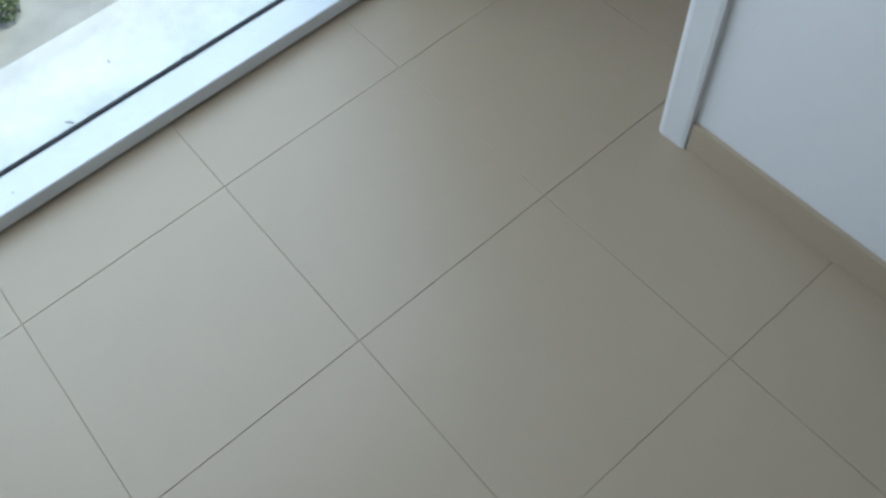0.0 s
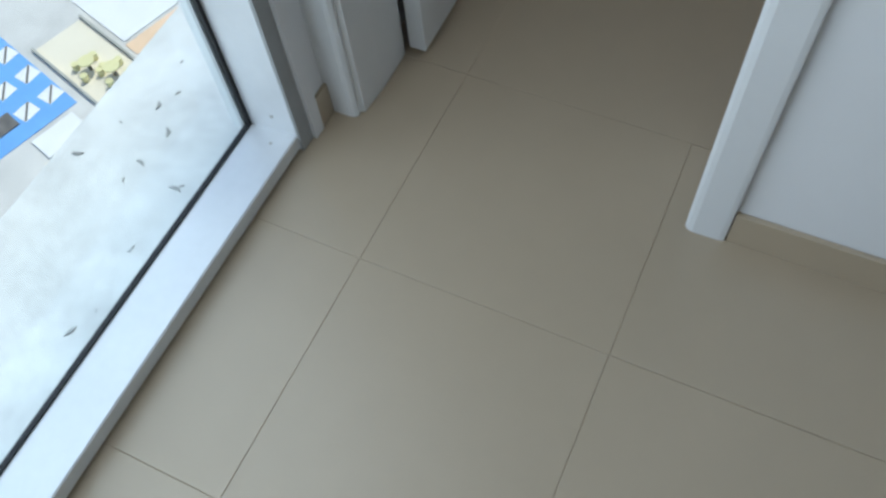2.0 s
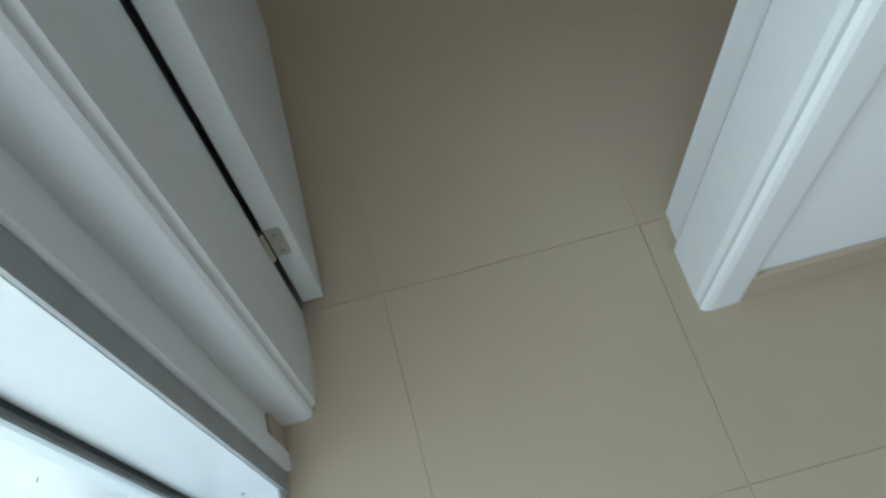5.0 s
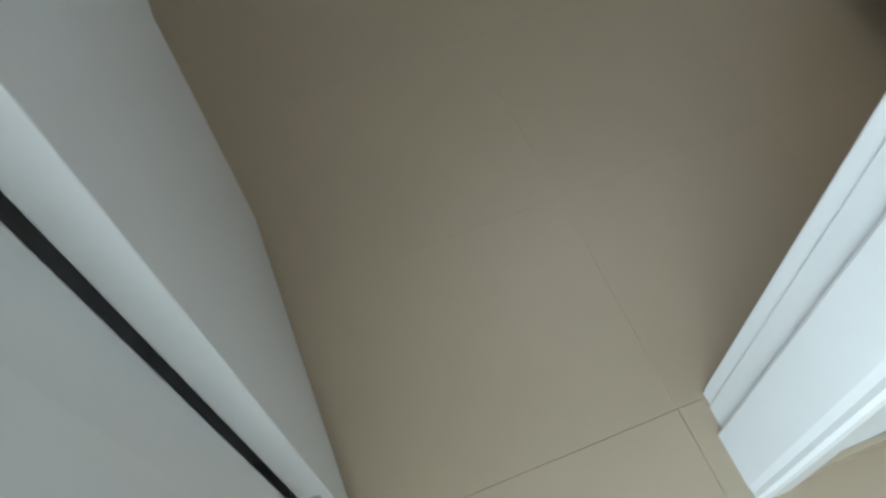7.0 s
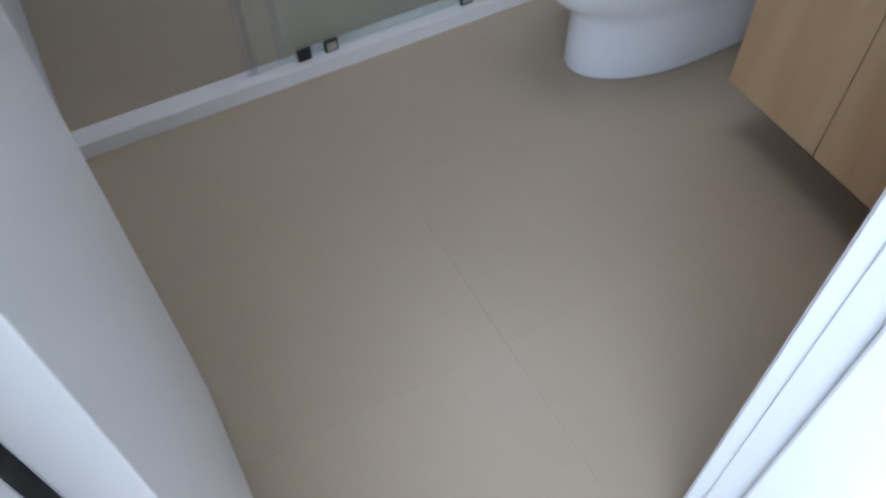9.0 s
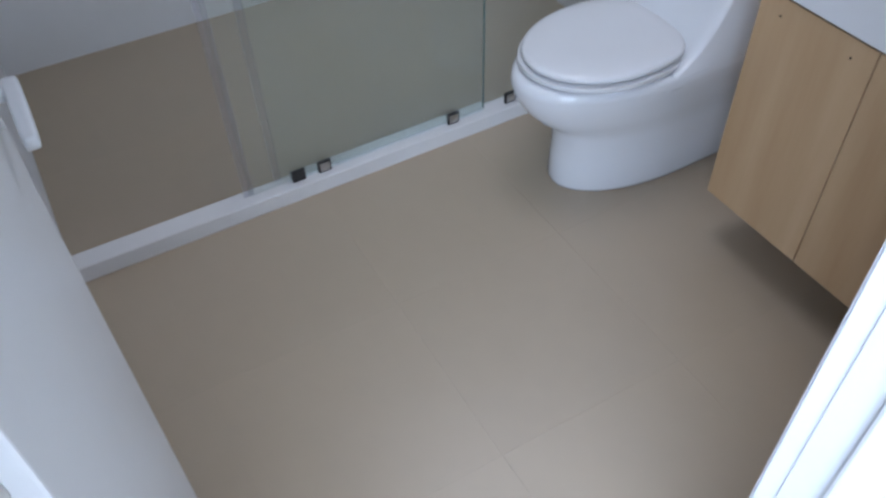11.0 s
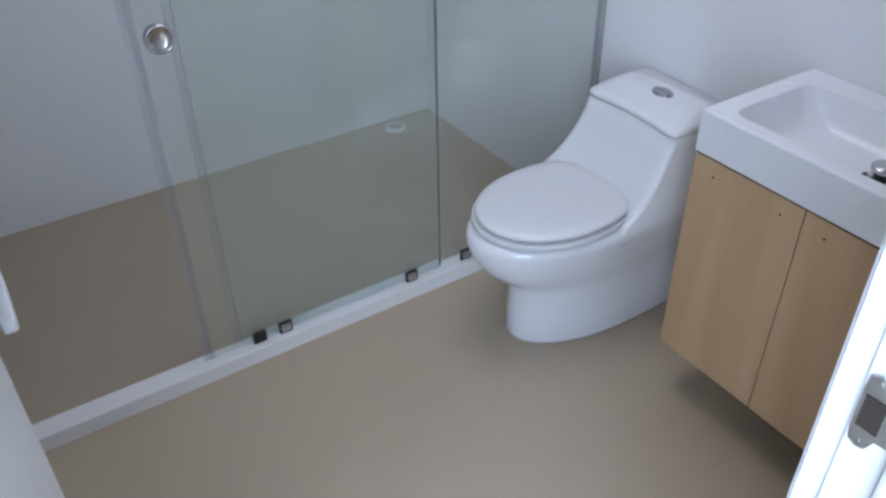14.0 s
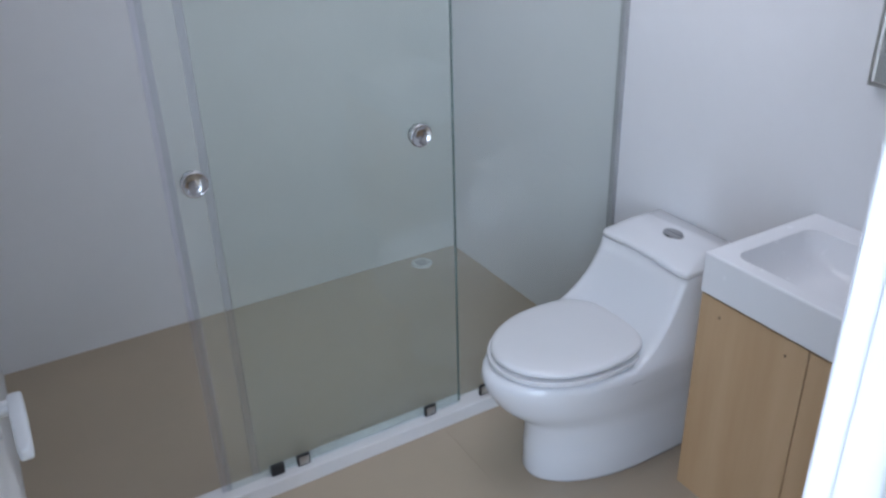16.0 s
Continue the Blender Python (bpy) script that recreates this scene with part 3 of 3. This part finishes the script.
part("seat", loft([egg(1.15, 1.43, 0.105, 0.409, square=2.8), egg(1.15, 1.43, 0.105, 0.4155, square=2.8), egg(1.046, 1.494, 0.192, 0.415, square=2.8), egg(1.041, 1.498, 0.195, 0.419, square=2.8), egg(1.042, 1.497, 0.194, 0.429, square=2.8), egg(1.070, 1.47, 0.168, 0.431, square=2.8)]), SEAT, toilet)
part("lid", loft([egg(1.15, 1.43, 0.105, 0.431, square=2.8), egg(1.15, 1.43, 0.105, 0.438, square=2.8), egg(1.056, 1.496, 0.183, 0.4375, square=2.8), egg(1.051, 1.500, 0.187, 0.441, square=2.8), egg(1.052, 1.499, 0.186, 0.447, square=2.8), egg(1.058, 1.494, 0.182, 0.452, square=2.8), egg(1.071, 1.484, 0.173, 0.4555, square=2.8),
     egg(1.10, 1.45, 0.148, 0.459, square=2.5), egg(1.17, 1.39, 0.090, 0.4605, square=2.3)]), SEAT, toilet, "closed white plastic seat lid", smooth=True)
for s in (-1, 1):
    part("lid_hinge", tube(0.011, 0.011, 0.05, Matrix.Translation((1.494, TY + s * 0.07, 0.434)) @ Matrix.Rotation(radians(90), 4, "X"), 16), SEAT, toilet)
hose = bpy.data.curves.new("supply_hose", "CURVE")
hose.dimensions, hose.bevel_depth = "3D", 0.006
sp = hose.splines.new("BEZIER")
sp.bezier_points.add(1)
for p, co, h in zip(sp.bezier_points, ((1.786, 1.50, 0.16), (1.742, 1.566, 0.30)), ((-0.06, 0.0, 0.0), (0.0, 0.0, 0.08))):
    p.co = co
    p.handle_left, p.handle_right = Vector(co) - Vector(h), Vector(co) + Vector(h)
hose_ob = tagged(new("supply_hose", hose), "dark braided water hose beside the toilet", "hose")
hose.materials.append(BLACK)

# ---- vanity ----
VX, VY0, VY1, VZ0, VZ1 = 1.382, 0.745, 1.365, 0.158, 0.767
vanity = tagged(new("vanity_cabinet"), "light oak laminate wall-hung vanity cabinet with two doors", "cabinet")
part("body", block((VX + 0.019, BX1 - 0.001, VY0 + 0.002, VY1 - 0.002, VZ0 + 0.002, VZ1 - 0.004)), OAK, vanity, bevel=0.0015)
ymid = 1.055
for y0, y1 in ((VY0, ymid - 0.0015), (ymid + 0.0015, VY1)):
    leaf = part("cabinet_door", block((VX, VX + 0.0175, y0, y1, VZ0, VZ1 - 0.006)), OAK, vanity, bevel=0.001)
    for y in ((y1 - 0.062, y0 + 0.055) if y1 > 1.2 else (y1 - 0.055,)):
        part("screw_hole", tube(0.0028, 0.0028, 0.002, Matrix.Translation((VX - 0.0002, y, VZ1 - 0.048)) @ Matrix.Rotation(radians(90), 4, "Y"), 10), DARK, leaf)


def rect_ring(x0, x1, y0, y1, z, r, n=5):
    """A rectangle with rounded corners."""
    ring = []
    for cx, cy, a0 in ((x1 - r, y1 - r, 0), (x0 + r, y1 - r, 90), (x0 + r, y0 + r, 180), (x1 - r, y0 + r, 270)):
        for k in range(n):
            a = radians(a0 + 90 * k / (n - 1))
            ring.append((cx + r * math.cos(a), cy + r * math.sin(a), z))
    return ring


SX0, SX1, SY0, SY1, SZ = VX - 0.006, BX1 - 0.001, VY0 - 0.004, VY1 + 0.002, 0.875
basin = tagged(new("washbasin"), "white rectangular washbasin on the oak vanity", "washbasin")
part("rim", loft([rect_ring(SX0 + 0.003, SX1 - 0.003, SY0 + 0.003, SY1 - 0.003, VZ1, 0.004), rect_ring(SX0, SX1, SY0, SY1, VZ1 + 0.003, 0.006), rect_ring(SX0, SX1, SY0, SY1, SZ - 0.005, 0.006), rect_ring(SX0 + 0.0015, SX1 - 0.0015, SY0 + 0.0015, SY1 - 0.0015, SZ - 0.0015, 0.006),
     rect_ring(SX0 + 0.005, SX1 - 0.005, SY0 + 0.005, SY1 - 0.005, SZ, 0.006), rect_ring(SX0 + 0.040, SX1 - 0.085, SY0 + 0.052, SY1 - 0.052, SZ, 0.035)], cap=False), BASIN, basin)
bowl_rings = []
for k in range(9):
    u = k / 8
    d = 0.082 * (1 - (1 - u) ** 2.2)
    bowl_rings.append(rect_ring(SX0 + 0.040 + 0.055 * u, SX1 - 0.085 - 0.05 * u, SY0 + 0.052 + 0.10 * u, SY1 - 0.052 - 0.10 * u, SZ - 0.001 * (k > 0) - d, 0.035 + 0.035 * u))
bowl_rings.append(rect_ring(1.560, 1.580, 1.03, 1.06, SZ - 0.086, 0.005))
bowl = loft(bowl_rings, cap=False)
bowl.faces.new(bowl.verts[-20:])
part("bowl", bowl, BASIN, basin, smooth=True)
waste = part("waste_ring", tube(0.034, 0.032, 0.004, Matrix.Translation((1.585, 1.02, 0.7925)), 32), CHROME, basin, "chrome pop-up waste")
part("waste_neck", tube(0.022, 0.022, 0.016, Matrix.Translation((1.585, 1.02, 0.801)), 24), BLACK, waste)
part("waste_cap", loft([[(1.585 + r * math.cos(2 * math.pi * k / 32), 1.02 + r * math.sin(2 * math.pi * k / 32), z) for k in range(32)] for r, z in ((0.029, 0.808), (0.032, 0.811), (0.032, 0.816), (0.028, 0.820), (0.014, 0.8225), (0.004, 0.823))]), CHROME, waste, smooth=True)
mirror = tagged(new("mirror"), "rectangular wall mirror with thin dark metal frame above the basin", "mirror")
part("frame", block((BX1 - 0.022, BX1 - 0.001, 0.735, 1.290, 1.235, 1.243), (BX1 - 0.022, BX1 - 0.001, 0.735, 1.290, 1.912, 1.92),
     (BX1 - 0.022, BX1 - 0.001, 1.282, 1.290, 1.243, 1.912), (BX1 - 0.022, BX1 - 0.001, 0.735, 0.743, 1.243, 1.912)), STEEL, mirror)
part("glass", block((BX1 - 0.016, BX1 - 0.004, 0.743, 1.282, 1.243, 1.912)), MIRROR, mirror)

# Housing added round the bathroom fill light, out of view.
added_panel = tagged(new("added_panel"), "square white ceiling panel added round an unseen fill light", "ceiling lamp")
part("base", block((LAMP_X - 0.44, LAMP_X + 0.44, LAMP_Y - 0.44, LAMP_Y + 0.44, H - 0.020, H - 0.0005)), SEAT, added_panel, bevel=0.002)
for dx, dy, lx, ly in ((-0.445, 0, 0.01, 0.90), (0.445, 0, 0.01, 0.90), (0, -0.445, 0.88, 0.01), (0, 0.445, 0.88, 0.01)):
    part("rim", block((LAMP_X + dx - lx / 2, LAMP_X + dx + lx / 2, LAMP_Y + dy - ly / 2, LAMP_Y + dy + ly / 2, H - 0.05, H - 0.0005)), SEAT, added_panel)

# ---- floor ----
floor = structure("floor", block((XW - 0.0135, RX1, RY0, YD1, -0.08, -0.0016), (BX0, BX1, YD1, BY1, -0.08, -0.0016)), GROUT, "beige square floor tiles with thin grout joints")


def tile_mesh(w, d, g):
    """One floor tile with its corner at the origin and a fine bevel."""
    b = 0.0009 if g > 0.0005 else 0.0002
    rings = [[(a, c, z) for a, c in ((g + i, g + i), (w - g - i, g + i), (w - g - i, d - g - i), (g + i, d - g - i))] for i, z in ((0, -0.012), (0, -b), (b, 0.0))]
    bm = loft(rings)
    me = bpy.data.meshes.new("tile")
    bm.to_mesh(me)
    bm.free()
    me.materials.append(TILE)
    return me


tile_cache = {}
for i in range(-1, 8):
    for j in range(-7, 7):
        x0, y0, x1, y1 = i * T, j * T, i * T + T, j * T + T
        if y0 >= 0.51:
            x0, x1, y1 = max(x0, BX0), min(x1, BX1), min(y1, BY1)
        else:
            x0, x1, y0 = max(x0, XW - 0.0135), min(x1, RX1), max(y0, RY0)
        if x1 - x0 < 0.01 or y1 - y0 < 0.01:
            continue
        key = (round(x1 - x0, 3), round(y1 - y0, 3), 0.0001 if y0 >= 0.51 else 0.0006)
        if key not in tile_cache:
            tile_cache[key] = tile_mesh(*key)
        t_ob = new("tile", tile_cache[key])
        t_ob.parent = floor
        t_ob.location = (x0, y0, 0)
